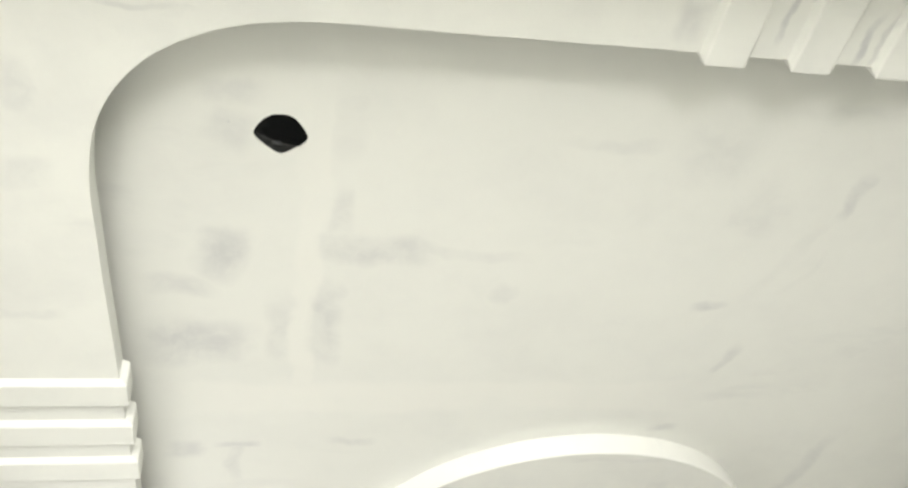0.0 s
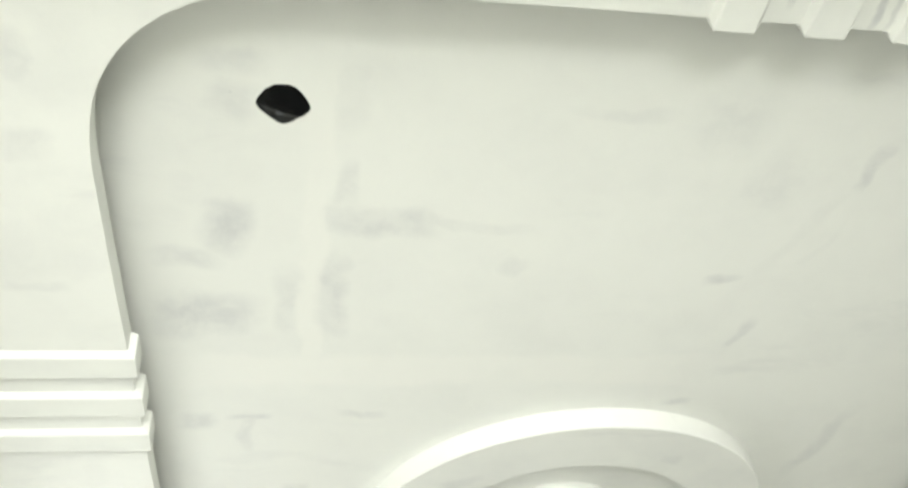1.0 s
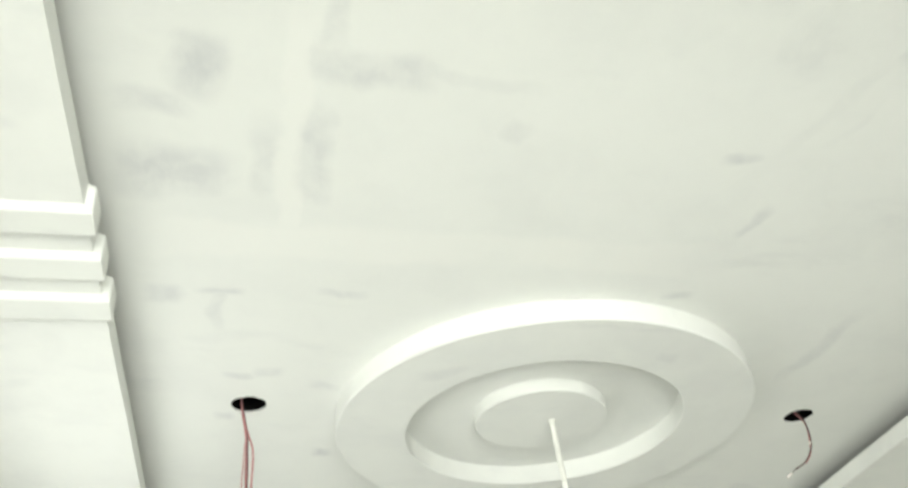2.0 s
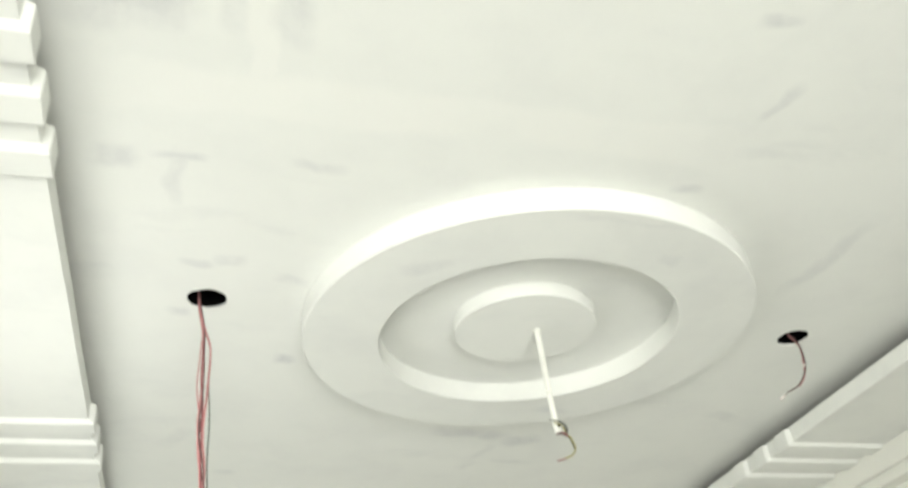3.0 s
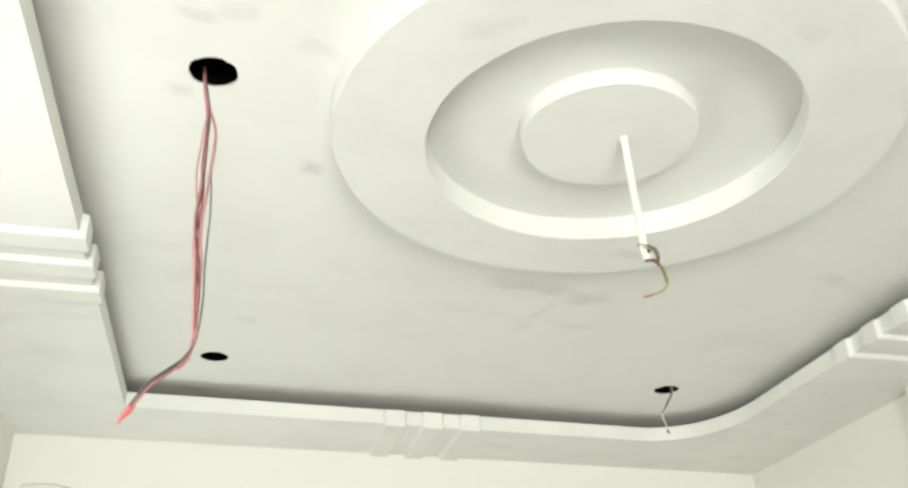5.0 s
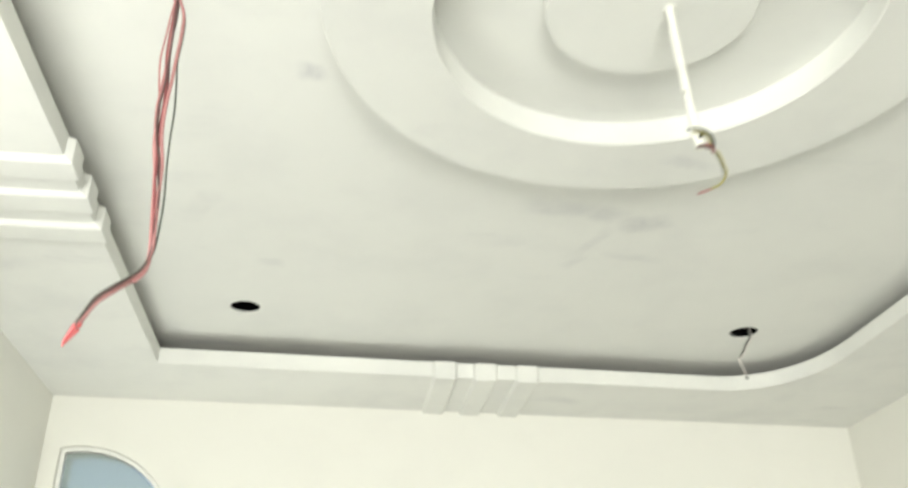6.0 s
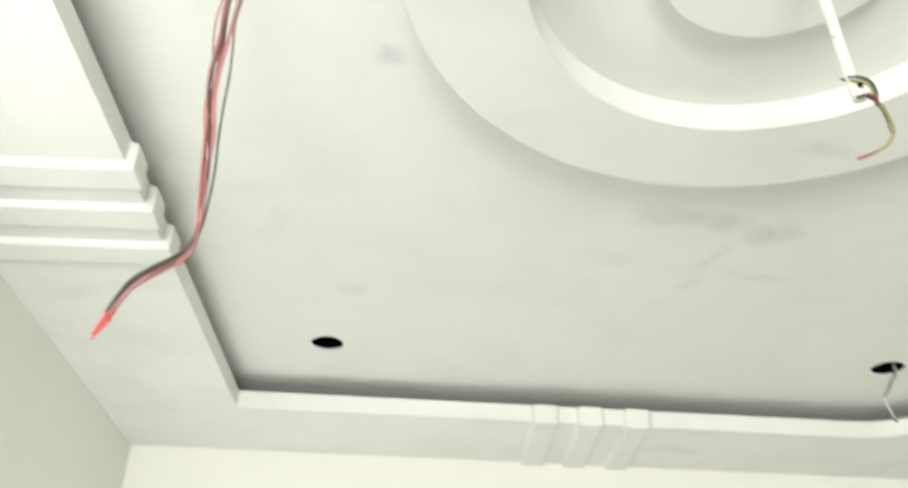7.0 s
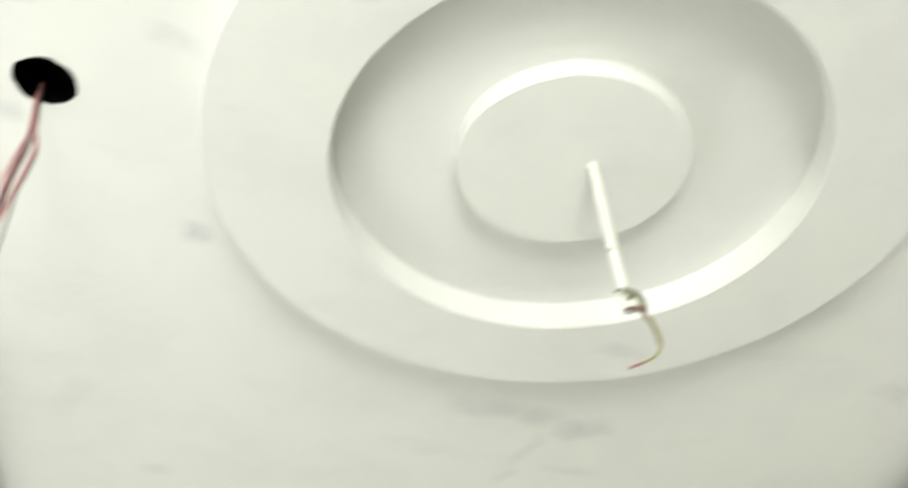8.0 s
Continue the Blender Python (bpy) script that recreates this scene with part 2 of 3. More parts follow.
def lathe(outline, centre, sx=1.0, sy=1.0, n=128):
    """Closed outline of (radius, z) turned round centre; the first and last point join."""
    bm = bmesh.new()
    rings = []
    for i in range(n):
        a = 2 * math.pi * i / n
        rings.append([bm.verts.new((centre[0] + sx * r * math.cos(a), centre[1] + sy * r * math.sin(a), z)) for r, z in outline])
    m = len(outline)
    for i in range(n):
        p, q = rings[i], rings[(i + 1) % n]
        for k in range(m):
            bm.faces.new((p[k], p[(k + 1) % m], q[(k + 1) % m], q[k]))
    return bm


def tube(pts, radius, sides=8):
    """A round tube along a smoothed line of points."""
    line = smooth_line(pts)
    bm = bmesh.new()
    n = len(line)
    rings = []
    up = Vector((0.3, 1, 0.1)).normalized()
    for i, p in enumerate(line):
        d = (line[min(i + 1, n - 1)] - line[max(i - 1, 0)]).normalized()
        s = d.cross(up).normalized()
        up = s.cross(d).normalized()
        r = radius(i / (n - 1)) if callable(radius) else radius
        rings.append([bm.verts.new(p + r * (math.cos(2 * math.pi * k / sides) * s + math.sin(2 * math.pi * k / sides) * up)) for k in range(sides)])
    for a, b in zip(rings, rings[1:]):
        for k in range(sides):
            bm.faces.new((a[k], a[(k + 1) % sides], b[(k + 1) % sides], b[k]))
    bm.faces.new(rings[0])
    bm.faces.new(rings[-1])
    for f in bm.faces:
        f.smooth = True
    return bm


def smooth_line(pts, per=8):
    P = [Vector(p) for p in pts]
    if len(P) < 3:
        return P
    P = [2 * P[0] - P[1]] + P + [2 * P[-1] - P[-2]]
    out = []
    for i in range(1, len(P) - 2):
        a, b, c, d = P[i - 1:i + 3]
        for k in range(per):
            t = k / per
            out.append(0.5 * (2 * b + (c - a) * t + (2 * a - 5 * b + 4 * c - d) * t * t + (3 * b - a - 3 * c + d) * t ** 3))
    return out + [P[-2]]


# ---- plan ----
CEIL, LIP_TOP, SOFFIT = 2.95, 2.893, 2.829
XL, XR, YN, YD = -1.87, 1.855, -5.50, -2.60  # inner faces of the walls; the added shading wall with the wide doorway
LEFT, RIGHT, NEAR = -1.378, 1.343, -2.124  # edges of the raised field


def far_edge(x):
    return 2.092 + 0.043 * (x + 1.37)


def far_wall(x):
    return 2.535 + 0.043 * (x + 1.87)


def arc(cx, cy, rx, ry, a0, a1, n=28, full=2.3):
    """A quarter round, slightly fuller than an ellipse."""
    pts = []
    for i in range(n + 1):
        a = radians(a0 + (a1 - a0) * i / n)
        c, d = math.cos(a), math.sin(a)
        k = (abs(c) ** full + abs(d) ** full) ** (-1 / full)
        pts.append((cx + rx * k * c, cy + ry * k * d))
    return pts


def left_x(y):
    return LEFT + 0.001 + 0.005 * y


def recess_outline():
    r_, n_ = RIGHT, NEAR
    fr = far_edge(r_)
    rx, ry = 0.385, 0.49
    wide = 0.51
    l_ = left_x(2.09)
    pts = [(l_, far_edge(l_))]
    l_ = left_x(n_ + ry)
    pts += arc(l_ + wide, n_ + ry, wide, ry, 180, 270, full=2.8)
    pts += [(r_, n_)]
    pts += arc(r_ - rx, fr - 0.008 - ry, rx, ry, 0, 90)
    # hand-cut edge: split the long runs and let them waver by a millimetre or two
    out = []
    for (ax, ay), (bx_, by_) in zip(pts, pts[1:] + pts[:1]):
        n = max(1, int(math.hypot(bx_ - ax, by_ - ay) / 0.09))
        for i in range(n):
            x, y = ax + (bx_ - ax) * i / n, ay + (by_ - ay) * i / n
            w = 0.0022 * noise.noise((x * 3.1, y * 3.1, 0.7)) + 0.0008 * noise.noise((x * 11, y * 11, 2.0))
            out.append((x + w, y + w))
    return out


HOLES = [(-1.025, -1.780), (-1.025, 0.014), (-1.019, 1.788), (0.968, 1.842), (0.986, 0.049)]
HOLE_R = 0.055
RAGGED = [(0.055, 0.004), (0.024, -0.046), (-0.018, -0.050), (-0.048, -0.024), (-0.054, 0.006), (-0.026, 0.036), (0.002, 0.053), (0.034, 0.032)]


def ragged_loop(cx, cy, per=6):
    """A roughly cut hole: rounded between the given corners, with a torn rim."""
    out, m = [], len(RAGGED)
    for i in range(m):
        a, b, c, d = [Vector((*RAGGED[(i + k) % m], 0)) for k in (-1, 0, 1, 2)]
        for k in range(per):
            t = k / per
            p = 0.5 * (2 * b + (c - a) * t + (2 * a - 5 * b + 4 * c - d) * t * t + (3 * b - a - 3 * c + d) * t ** 3)
            w = 0.0015 * noise.noise((p.x * 300, p.y * 300, 3.0))
            out.append((cx + p.x + w, cy + p.y + w))
    return out[::-1]


# ---- the room ----
T = 0.2
fl_, fr_ = far_wall(XL - T), far_wall(XR + T)
hole_loops = [ellipse(x, y, HOLE_R * (1 + 0.03 * (i % 2)), HOLE_R * (1.04 - 0.03 * (i % 3)), 40, 0.07 if i else 0.13, i * 7.3) for i, (x, y) in enumerate(HOLES)]
hole_loops[0] = ragged_loop(*HOLES[0])
room = [(XL, YN), (XR, YN), (XR, far_wall(XR)), (XL, far_wall(XL))]
thing("ceiling", sheet(room, hole_loops, CEIL, CEIL + 0.006), white_ceiling, "white primed gypsum ceiling with grey filler smudges and round cutouts", "ceiling", "structure")
thing("ceiling_slab", boxes(((XL - T, YN - T, 3.25), (XR + T, fr_ + T, 3.40))), concrete, "concrete slab above the false ceiling", "ceiling", "structure")
bedroom = [(XL, YD), (XR, YD), (XR, far_wall(XR)), (XL, far_wall(XL))]
border = thing("ceiling_border", sheet(bedroom, [recess_outline()], SOFFIT, LIP_TOP), white_border, "white dropped gypsum border round the raised ceiling field", "ceiling border", "structure")
# the hidden back of the border is coloured dark to deepen the cove's shade
border.data.materials.append(dark_back)
for f in border.data.polygons:
    if f.normal.z > 0.9:
        f.material_index = 1
thing("floor", boxes(((XL - T, YN - T, -0.15), (XR + T, fr_ + T, 0.0))), floor_tile, "pale tiled floor", "floor", "structure")


def wall_with_hole(axis, at, thick, u0, u1, z0, z1, hole):
    """An upright wall on axis x or y with one rectangular opening (u0, u1, z0, z1)."""
    a, b, c, d = hole
    pairs = [(u0, a, z0, z1), (b, u1, z0, z1), (a, b, d, z1)]
    if c > z0:
        pairs.append((a, b, z0, c))
    lo_hi = []
    for p, q, s, t in pairs:
        if axis == "y":
            lo_hi.append(((p, at, s), (q, at + thick, t)))
        else:
            lo_hi.append(((at, p, s), (at + thick, q, t)))
    return boxes(*lo_hi)


# unseen wall, added so its header and jamb shade the near border
thing("shading_wall_south", wall_with_hole("y", YD - T, T, XL, XR + 0.04, 0, CEIL - 0.002, (-1.78, 0.42, 0.0, 2.54)), white_wall, "unseen cream wall with a wide doorway, added to shade the near border", "wall", "structure")
thing("wall_hall", wall_with_hole("y", YN - T, T, XL - T, XR + T, 0, 3.25, (-1.84, -0.16, 0.0, 2.3)), white_wall, "cream painted wall with a balcony opening", "wall", "structure")
thing("wall_west", wall_with_hole("x", XL - T, T, YN, far_wall(XL), 0, 3.25, (-0.75, 0.59, 0.9, 2.5)), white_wall, "cream painted wall with a window opening", "wall", "structure")
thing("balcony_floor", boxes(((XL - T, YN - 2.2, -0.15), (XR + T, YN - T, -0.02))), balcony_tile, "grey screed balcony floor", "floor", "structure")

# far wall with an arched window close to the corner
WX, WZ, WR, WL, WB = -1.703, 2.208, 0.404, -1.796, 0.95


def arch_outline(grow=0.0, left=0.0):
    r = WR + grow
    l_ = WL - left
    a1 = math.degrees(math.acos(max(-1, (l_ - WX) / r)))
    return [(l_, WB - grow), (WX + r, WB - grow)] + [(WX + r * math.cos(radians(a)), WZ + r * math.sin(radians(a))) for a in [a1 * i / 36 for i in range(37)]]


def upright(bm):
    """Turns a slab drawn in x and z upright onto the far wall; its height becomes the depth behind the wall's face."""
    for v in bm.verts:
        x, z, d = v.co
        v.co = (x, far_wall(x) + d, z)
    return bm


thing("wall_north", upright(sheet([(XL - T, 0), (XR + T, 0), (XR + T, 3.25), (XL - T, 3.25)], [arch_outline()], 0.0, T)), white_wall, "cream painted wall with an arched window near the corner", "wall", "structure")
window_1 = empty("window_1", (WX, far_wall(WX), WZ), "arched window with white frame and pale blue glass", "window")
window_1["kind"] = "structure"
part("window_frame", upright(sheet(arch_outline(-0.002, -0.002), [arch_outline(-0.017, -0.017)], 0.004, 0.06)), frame_white, window_1, "white painted arched frame")
part("pane", upright(sheet(arch_outline(-0.022, -0.022), [], 0.026, 0.033)), glass_blue, window_1, "pale blue frosted glass")
arch_trim = upright(sheet(arch_outline(0.074, 0.05), [arch_outline(0.001, 0.001)], -0.014, 0.0))
part("architrave", arch_trim, white_wall, window_1, "raised plaster band round the arch")

# right wall: flat wall, and a boxed surround with a recess
thing("wall_east", boxes(((XR, 1.33, 0), (XR + T, far_wall(XR), 3.25)), ((XR + 0.04, YN, 0), (XR + T, 1.33, 3.25))), white_wall, "cream painted wall", "wall", "structure")
niche = empty("niche_surround", (XR, 0.4, 0), "white plastered surround boxed out round a wall recess", "wall surround")
part("header", boxes(((XR - 0.07, -1.2, 2.735), (XR + 0.04, 1.33, SOFFIT)), bevel=0.004), white_wall, niche)
part("header_step", boxes(((XR - 0.045, -1.2, 2.69), (XR + 0.04, 1.27, 2.735)), bevel=0.004), white_wall, niche)
part("jamb", boxes(((XR - 0.07, 1.25, 0.0), (XR + 0.04, 1.33, 2.735)), bevel=0.004), white_wall, niche)
part("jamb", boxes(((XR - 0.07, -1.2, 0.0), (XR + 0.04, -1.12, 2.735)), bevel=0.004), white_wall, niche)


# ---- raised bands on the border ----
DEEP, BASE, TOP = 0.0155, 0.104, 0.082


def rib_mesh(start, along, back):
    """One flat-topped band: it crosses the border from its inner edge to the wall and folds up over the edge.
    start: centre of the band on the inner edge; along: unit way along the edge; back: way and length from the edge to the wall."""
    bm = bmesh.new()
    out = -back.normalized()
    prof = [(-BASE / 2, 0.0), (-TOP / 2, DEEP), (TOP / 2, DEEP), (BASE / 2, 0.0)]
    rows = []
    stations = [(start + back, Vector((0, 0, -1)), SOFFIT), (start, None, SOFFIT), (start, out, LIP_TOP)]
    for i, (p, way, z) in enumerate(stations):
        ring = []
        for u, h in prof:
            q = p + along * u
            if i == 0:
                v = Vector((q.x, q.y, z - h))
            elif i == 1:
                v = Vector((q.x + out.x * h * 1.2, q.y + out.y * h * 1.2, z - h))
            else:
                v = Vector((q.x + out.x * h * 1.2, q.y + out.y * h * 1.2, z - 0.004))
            ring.append(bm.verts.new(v))
        for u in (BASE / 2, -BASE / 2):
            q = p + along * u - out * (0.01 if i else 0)
            ring.append(bm.verts.new((q.x, q.y, z + (0.01 if i < 2 else -0.004))))
        rows.append(ring)
    for a, b in zip(rows, rows[1:]):
        for k in range(6):
            bm.faces.new((a[k], a[(k + 1) % 6], b[(k + 1) % 6], b[k]))
    bm.faces.new(rows[0])
    bm.faces.new(rows[-1])
    bmesh.ops.recalc_face_normals(bm, faces=bm.faces)
    es = [e for e in bm.edges if len(e.link_faces) == 2 and 0.35 < e.calc_face_angle(0) < 2.0]
    bmesh.ops.bevel(bm, geom=es, offset=0.003, segments=2, affect="EDGES", profile=0.5)
    return bm


def rib_group(centres, edge, label):
    """Three bands side by side; edge gives for a centre the start, the way along and the way back."""
    s, a, b = edge(centres[1])
    root = empty("ceiling_moulding", (s.x, s.y, SOFFIT), label, "moulding", "banded mouldings on the border")
    for c in centres:
        part("band", rib_mesh(*edge(c)), white_border, root)
    return root


def left_edge(y):
    return Vector((left_x(y), y, 0)), Vector((0, 1, 0)), Vector((XL - left_x(y), 0, 0))


def right_edge(y):
    return Vector((RIGHT, y, 0)), Vector((0, -1, 0)), Vector((XR - 0.07 - RIGHT, 0, 0))


def north_edge(x):
    return Vector((x, far_edge(x), 0)), Vector((1, 0.043, 0)).normalized(), Vector((0, far_wall(x) - far_edge(x), 0))


def south_edge(x):
    return Vector((x, NEAR, 0)), Vector((-1, 0, 0)), Vector((0, YD - NEAR, 0))


LABEL = "three raised white plaster bands crossing the ceiling border"
rib_group((-1.060, -0.890, -0.720), left_edge, LABEL + " on the window side")
rib_group((0.673, 0.845, 1.019), left_edge, LABEL + " near the corner")
rib_group((-0.222, -0.050, 0.128), north_edge, LABEL + " above the arched window wall")
rib_group((-0.217, -0.036, 0.145), south_edge, LABEL + " before the balcony")
rib_group((0.730, 0.905, 1.080), right_edge, LABEL + " beside the wall surround")

# ---- the rose in the middle ----
RING_Z, DISC_Z = 2.878, 2.903
rose = empty("ceiling_rose", (-0.026, 0.024, CEIL), "white round stepped gypsum ceiling rose with a central disc", "ceiling rose")


def hand_cut(a, seed, size):
    """How far a hand-trimmed round edge strays at angle a."""
    return size * (noise.noise((math.cos(a) * 1.6, math.sin(a) * 1.6, seed)) + 0.35 * noise.noise((math.cos(a) * 6.0, math.sin(a) * 6.0, seed + 4.0)))


def stepped_rounds(rims, n=192):
    """Closed ring of flat and upright faces; rims are (cx, cy, rx, ry, z, seed) in order round the cross-section."""
    bm = bmesh.new()
    rings = []
    for i in range(n):
        a = 2 * math.pi * i / n
        rings.append([bm.verts.new((cx + (rx + hand_cut(a, seed, 0.0035)) * math.cos(a), cy + (ry + hand_cut(a, seed, 0.0035)) * math.sin(a), z)) for cx, cy, rx, ry, z, seed in rims])
    m = len(rims)
    for p, q in zip(rings, rings[1:] + rings[:1]):
        for k in range(m):
            bm.faces.new((p[k], p[(k + 1) % m], q[(k + 1) % m], q[k]))
    return bm


e = 0.003
OUT, INN, DSC = (-0.022, 0.022, 0.719, 0.687), (-0.026, 0.027, 0.480, 0.461), (-0.037, 0.016, 0.229, 0.216)


def rim(shape, z, seed, grow=0.0):
    cx, cy, rx, ry = shape
    return cx, cy, rx + grow, ry + grow, z, seed


part("outer_ring", stepped_rounds([rim(OUT, CEIL - 0.001, 1.0), rim(OUT, RING_Z + e, 1.0), rim(OUT, RING_Z, 1.0, -e), rim(INN, RING_Z, 8.0, e), rim(INN, RING_Z + e, 8.0), rim(INN, CEIL - 0.001, 8.0)]), white_ring, rose)
part("centre_disc", stepped_rounds([rim(DSC, CEIL - 0.001, 15.0), rim(DSC, DISC_Z + e, 15.0), rim(DSC, DISC_Z, 15.0, -e), (0.0, 0.012, 0.004, 0.004, DISC_Z, 15.0), (0.0, 0.012, 0.004, 0.004, CEIL - 0.001, 15.0)]), white_ring, rose)

# ---- the fan rod ----
rod = empty("fan_rod", (0.0, 0.0, DISC_Z), "white painted fan hanger pipe with twisted wires at its end", "fan rod")
rod_pts = [(0.0, 0.012, DISC_Z + 0.03), (0.003, 0.013, 2.86), (0.012, 0.019, 2.70), (0.021, 0.026, 2.592)]
part("pipe", tube(rod_pts, 0.0096, 20), rod_white, rod)
part("collar", tube([(0.001, 0.012, DISC_Z + 0.002), (0.001, 0.012, DISC_Z - 0.004)], 0.0135, 20), rod_white, rod)
part("pin", tube([(0.006, 0.014, 2.686), (-0.002, 0.006, 2.686)], 0.004, 10), rod_white, rod, "small nub on the pipe")
part("bolt", tube([(0.004, 0.028, 2.603), (0.050, 0.026, 2.592)], 0.0022, 8), grey_wire, rod, "dark cross bolt")
part("socket", tube([(0.021, 0.027, 2.595), (0.025, 0.027, 2.577), (0.027, 0.027, 2.561)], 0.0118, 16), rod_white, rod, "white pipe end with a bolt hole")
# no hole is cut; a black disc paints its inner shade
part("bolt_hole", tube([(0.0245, 0.0150, 2.578), (0.0245, 0.0115, 2.578)], 0.0044, 12), hole_shade, rod, "bolt hole, its dark put on as a black disc")
SHIFT = Vector((0.007, 0.031, 0.007))
loop_a = [(0.000, -0.018, 2.588), (0.018, -0.024, 2.583), (0.036, -0.020, 2.577), (0.048, -0.008, 2.566), (0.049, 0.002, 2.552), (0.042, -0.004, 2.543)]
part("wire", tube([Vector(p) + SHIFT for p in loop_a], 0.0018, 8), grey_wire, rod, "dark wire bent over the pipe end")
loop_b = [(0.004, -0.016, 2.582), (0.022, -0.025, 2.570), (0.034, -0.018, 2.558), (0.041, -0.006, 2.545)]
part("wire", tube([Vector(p) + SHIFT for p in loop_b], 0.0021, 8), yellow_wire, rod, "yellow-green wire")
loop_d = [(0.012, -0.022, 2.585), (0.030, -0.022, 2.574), (0.042, -0.012, 2.558), (0.044, -0.004, 2.545)]
part("wire", tube([Vector(p) + SHIFT for p in loop_d], 0.0018, 8), grey_wire, rod, "thin dark wire")
loop_c = [(0.006, -0.020, 2.545), (0.020, -0.025, 2.546), (0.036, -0.018, 2.545), (0.046, -0.004, 2.543)]
part("wire", tube([Vector(p) + SHIFT for p in loop_c[1:]], 0.0030, 8), red_wire, rod, "red wire")
part("wire", tube([Vector(p) + SHIFT + Vector((-0.002, 0.002, -0.002)) for p in loop_c[:3]], 0.0032, 8), brown_wire, rod, "brown wire")
tail = [(0.052, 0.027, 2.553), (0.062, 0.031, 2.551), (0.076, 0.045, 2.540), (0.090, 0.065, 2.528), (0.086, 0.085, 2.516), (0.069, 0.100, 2.510)]
part("wire", tube(tail, 0.0026, 8), yellow_wire, rod, "yellow-green wire tail")
part("wire", tube([(x - 0.003, y + 0.003, z) for x, y, z in tail[:4]], 0.0016, 8), grey_wire, rod, "dark wire tail")
part("wire_end", tube([(0.069, 0.100, 2.510), (0.057, 0.108, 2.508), (0.046, 0.115, 2.507)], 0.0024, 8), red_wire, rod, "bare reddish wire end")

# ---- downlight cutouts ----
# each hole's dark is an added closed can, coloured black
for i, (x, y) in enumerate(HOLES):
    thing("downlight_cutout", lathe([(0.085, CEIL + 0.007), (0.085, CEIL + 0.12), (0.0001, CEIL + 0.12), (0.0001, CEIL + 0.125), (0.09, CEIL + 0.125), (0.09, CEIL + 0.007)], (x, y), n=32), hole_shade,
                "open downlight cutout in the white ceiling, its dark put in as a black can" if i else "ragged cutout stuffed with black plastic, backed by an added black can", "ceiling cutout", "", "downlight cutouts")
# the black plastic pushed into the first cutout
x, y = HOLES[0]
bm = bmesh.new()
rings = []
for k in range(9):
    f = 1 - k / 8
    ring = []
    for q in range(40):
        a = 2 * math.pi * q / 40
        r = 0.062 * f + 0.0004
        px, py = r * math.cos(a), r * math.sin(a)
        sag = 0.010 * (1 - f * f) + 0.008 * math.exp(-((py - 0.34 * px - 0.013) / 0.0045) ** 2) * (1 - f ** 4)
        ring.append(bm.verts.new((x + px, y + py, CEIL + 0.010 - sag)))
    rings.append(ring)
for a, b in zip(rings, rings[1:]):
    for q in range(40):
        f = bm.faces.new((a[q], a[(q + 1) % 40], b[(q + 1) % 40], b[q]))
        f.smooth = True
thing("plastic_sheet", bm, black_plastic, "black plastic film crumpled in a ceiling cutout", "plastic sheet")

# ---- the long bundle of wires ----
bx, by = HOLES[1]
bundle = empty("wire_bundle", (bx, by, CEIL), "long bundle of red and grey wires hanging from a cutout", "wires")
spine = [(-1.050, 0.062, 3.00), (-1.041, 0.058, 2.94), (-1.027, 0.050, 2.87), (-1.021, 0.047, 2.81), (-1.020, 0.042, 2.75), (-1.019, 0.038, 2.69), (-1.017, 0.036, 2.63), (-1.016, 0.036, 2.57),
         (-1.013, 0.036, 2.51), (-1.006, 0.038, 2.45), (-1.000, 0.039, 2.39), (-0.996, 0.040, 2.33), (-0.995, 0.046, 2.28), (-1.008, 0.062, 2.252), (-1.026, 0.062, 2.232), (-1.047, 0.052, 2.207),
         (-1.069, 0.050, 2.186), (-1.086, 0.053, 2.160), (-1.099, 0.062, 2.140)]
# each strand's sway to the side of the spine, station by station, in millimetres, and its depth; then material, thickness, label
STRANDS = [
    ((0, 2, 4, 17, 19, 17, 20, 24, 21, 16, 13, 9, 3, 2), 4, grey_wire, 0.0019, "loose grey wire"),
    ((0, 0, 2, 15, 17, 15, 12, 8, 7, 8, 5, 3, 2, 1), -3, pink_wire, 0.0033, "faded red wire"),
    ((0, 2, 2, -1, 2, 3, 1, -4, -2, 4, 4, 2, 1, -1), -4, brown_wire, 0.0024, "brown wire"),
    ((0, 1, 1, -4, -4, -3, 2, 4, 3, -3, -4, -1, 0, 2), -2, red_wire, 0.0027, "red wire"),
    ((0, -1, 0, -9, -12, -15, -11, -3, -7, -6, -2, -3, -2, -2), 0, pink_wire, 0.0020, "faded red wire"),
    ((0, -3, -4, -3, -3, -1, -4, -7, -5, -4, -5, -4, -2, -1), -1, pink_wire, 0.0033, "faded red wire"),
    ((0, 2, 3, 0, -1, 1, 4, 1, -4, -1, 3, 1, 1, 0), 8, brown_wire, 0.0022, "brown wire"),
]
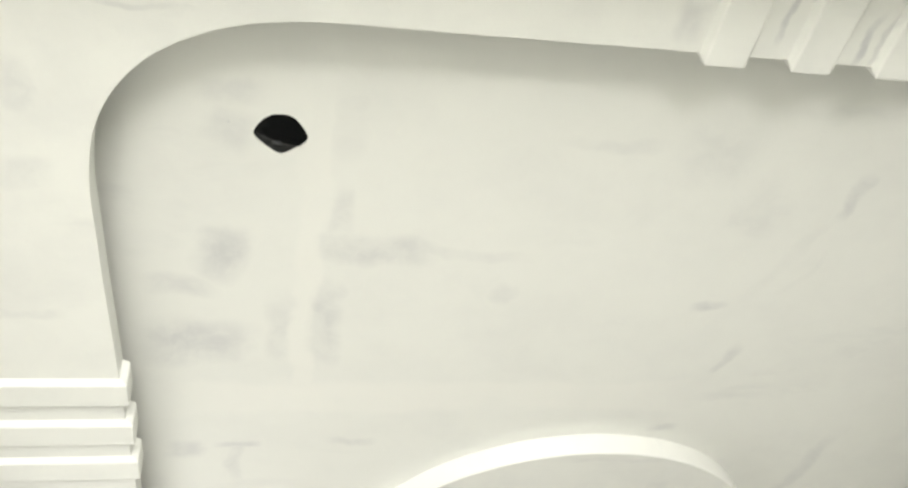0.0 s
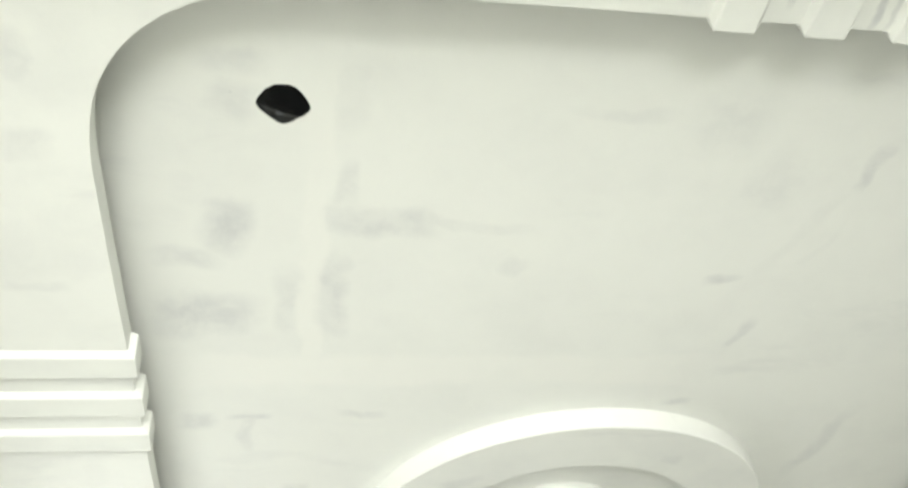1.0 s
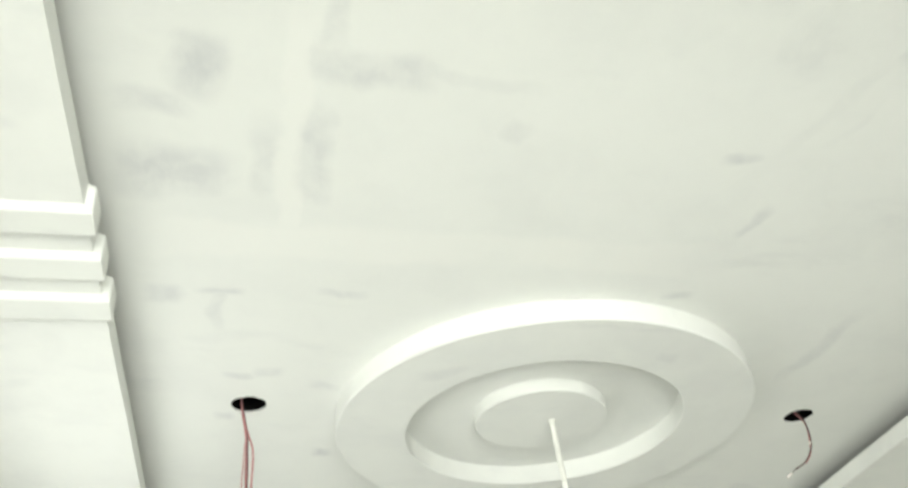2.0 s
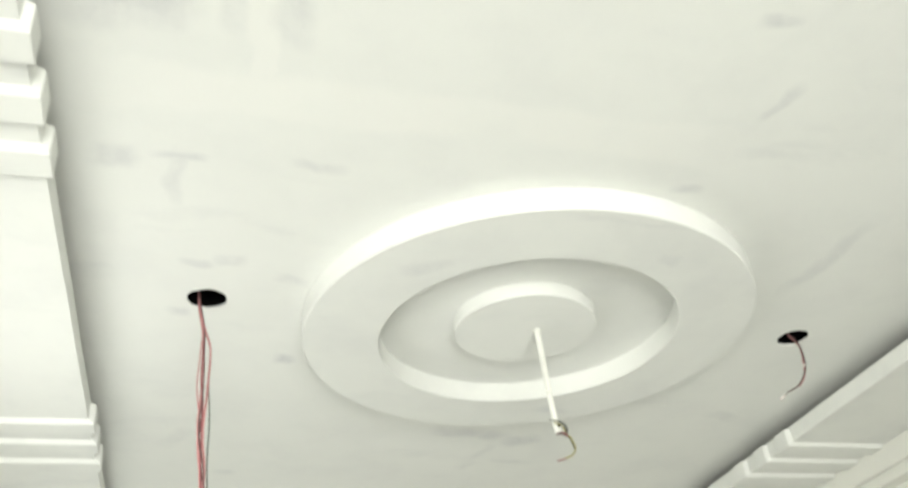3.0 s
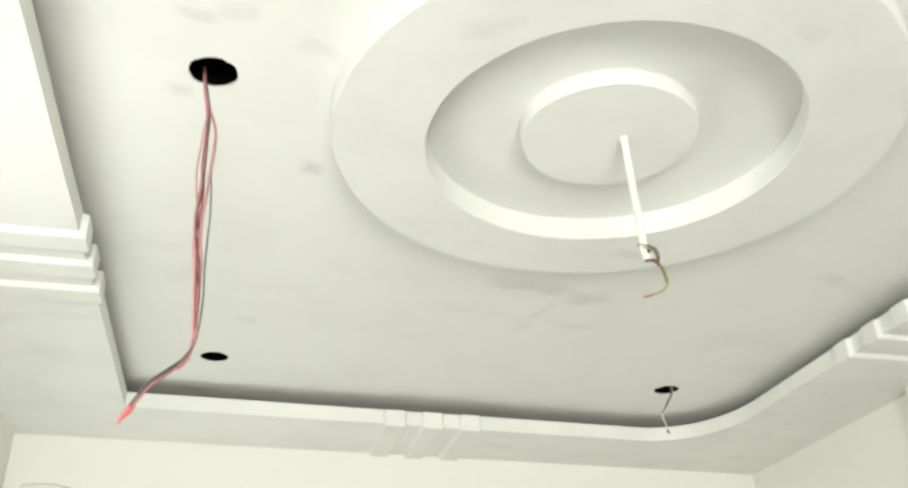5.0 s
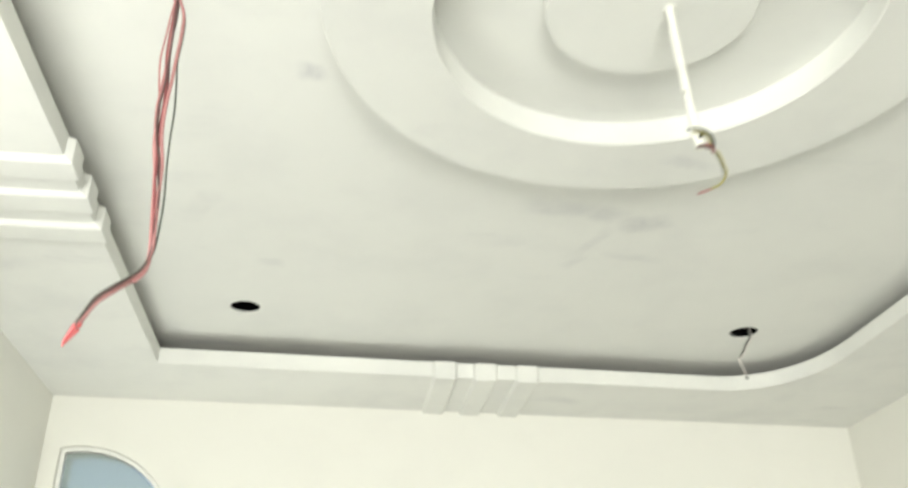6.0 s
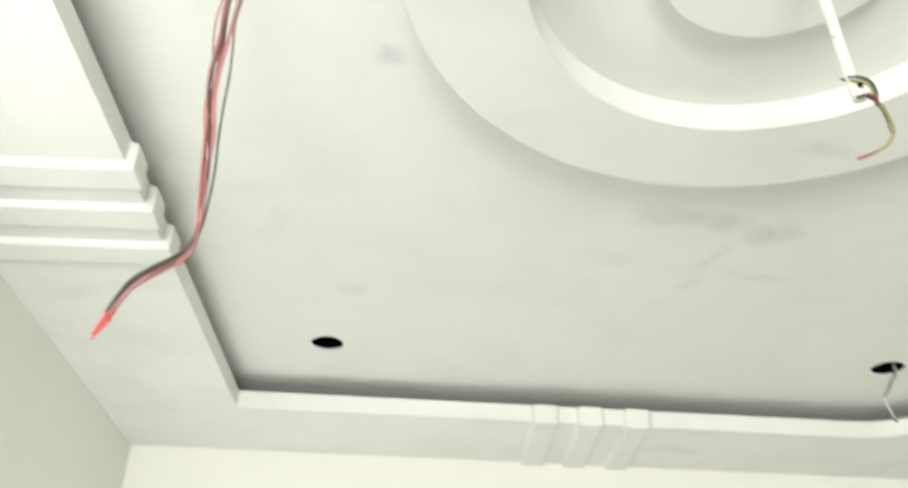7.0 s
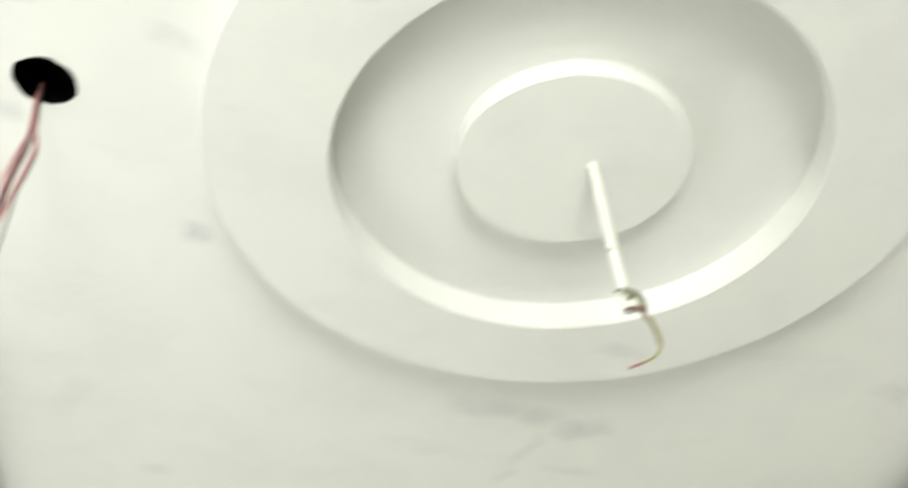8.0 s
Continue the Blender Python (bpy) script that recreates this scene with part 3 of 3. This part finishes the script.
for k, (sway, deep, mtl, thick, text) in enumerate(STRANDS):
    line = []
    for i, (x, y, z) in enumerate(spine):
        u, d = sway[min(i, len(sway) - 1)] / 1000, deep / 1000
        if i >= 13:
            # past the knee the strands lie bunched, the dark ones over the red
            dark = mtl is grey_wire or mtl is brown_wire
            u, d = 0.0016 * math.sin(1.1 * i + 2.4 * k), (-0.0045 if dark else 0.003) + 0.0012 * (k - 3)
            z += (0.0022 if dark else -0.0020) + 0.0008 * math.sin(0.9 * i + 1.7 * k)
        w = 0.0012 * noise.noise((i * 0.9, k * 3.1, 0.4))
        line.append((x + u + w, y + d, z))
    part("wire", tube(line, thick, 7), mtl, bundle, text)
for q, (ox, oz, ln) in enumerate(((0.0, 0.0, 0.9), (0.004, 0.004, 0.62), (-0.004, 0.003, 0.78), (0.002, -0.003, 1.0), (-0.002, 0.006, 0.7))):
    w = Vector((-1.097 + ox, 0.060 + 0.003 * (q - 2), 2.141 + oz))
    tip = w.lerp(Vector((-1.121 + 0.3 * ox, 0.079 + 0.0010 * (q - 2), 2.115 + 0.4 * oz)), ln)
    part("wire_end", tube([w, w.lerp(tip, 0.5), tip], lambda t: 0.0038 - 0.0022 * t, 8), (tape_red, pink_wire, red_wire, tape_red, tape_red)[q], bundle, "red sleeved wire end")
part("tape", tube([(-1.093, 0.058, 2.149), (-1.098, 0.061, 2.142)], 0.0068, 12), tape_red, bundle, "red tape band")
part("tape", tube([(-0.996, 0.052, 2.272), (-1.004, 0.064, 2.249), (-1.020, 0.065, 2.229)], 0.0032, 10), pink_wire, bundle, "faded red sleeve half way down")

# ---- short wires in the other cutouts ----
ex, ey = HOLES[4]
short = empty("short_wires", (ex, ey, CEIL), "short brown wires with a bare white tip below a cutout", "wires")
e_line = [(1.005, 0.095, 2.99), (1.022, 0.074, 2.93), (1.006, 0.065, 2.848), (0.987, 0.060, 2.803), (0.958, 0.060, 2.769), (0.930, 0.060, 2.752), (0.899, 0.060, 2.738)]
part("wire", tube(e_line[:5], 0.0034, 8), pink_wire, short, "faded red wire")
part("wire", tube([(x + 0.004 * math.sin(z * 40), y - 0.005, z + 0.003) for x, y, z in e_line], 0.0028, 8), brown_wire, short, "brown wire")
part("sleeve", tube([Vector(e_line[2]) + Vector((0, -0.002, 0.006)), Vector(e_line[2]) + Vector((0.0, -0.002, -0.006))], 0.0058, 10), white_tip, short, "white connector")
part("wire_tip", tube([(0.886, 0.060, 2.729), (0.866, 0.060, 2.714)], 0.0052, 10), white_tip, short, "white stripped tip")
part("wire_tip", tube([(0.899, 0.060, 2.738), (0.880, 0.060, 2.725)], 0.0018, 6), brown_wire, short)
dx_, dy_ = HOLES[3]
thin = empty("thin_wires", (dx_, dy_, CEIL), "thin kinked white wires hanging from a cutout", "wires")
d_line = [(1.006, 1.875, 2.985), (1.003, 1.872, 2.940), (0.983, 1.868, 2.913), (0.962, 1.862, 2.878), (0.939, 1.860, 2.848)]
part("wire", tube(d_line, 0.0034, 8), grey_wire, thin, "grey wire")
part("wire", tube([(x + 0.006, y - 0.003, z) for x, y, z in d_line], 0.0026, 8), white_tip, thin, "pale wire")
part("wire", tube([(0.939, 1.860, 2.848), (0.941, 1.860, 2.824), (0.950, 1.860, 2.795), (0.956, 1.860, 2.768)], 0.0026, 8), white_tip, thin)
part("wire_tip", tube([(0.951, 1.860, 2.770), (0.962, 1.860, 2.758)], 0.0045, 8), grey_wire, thin)
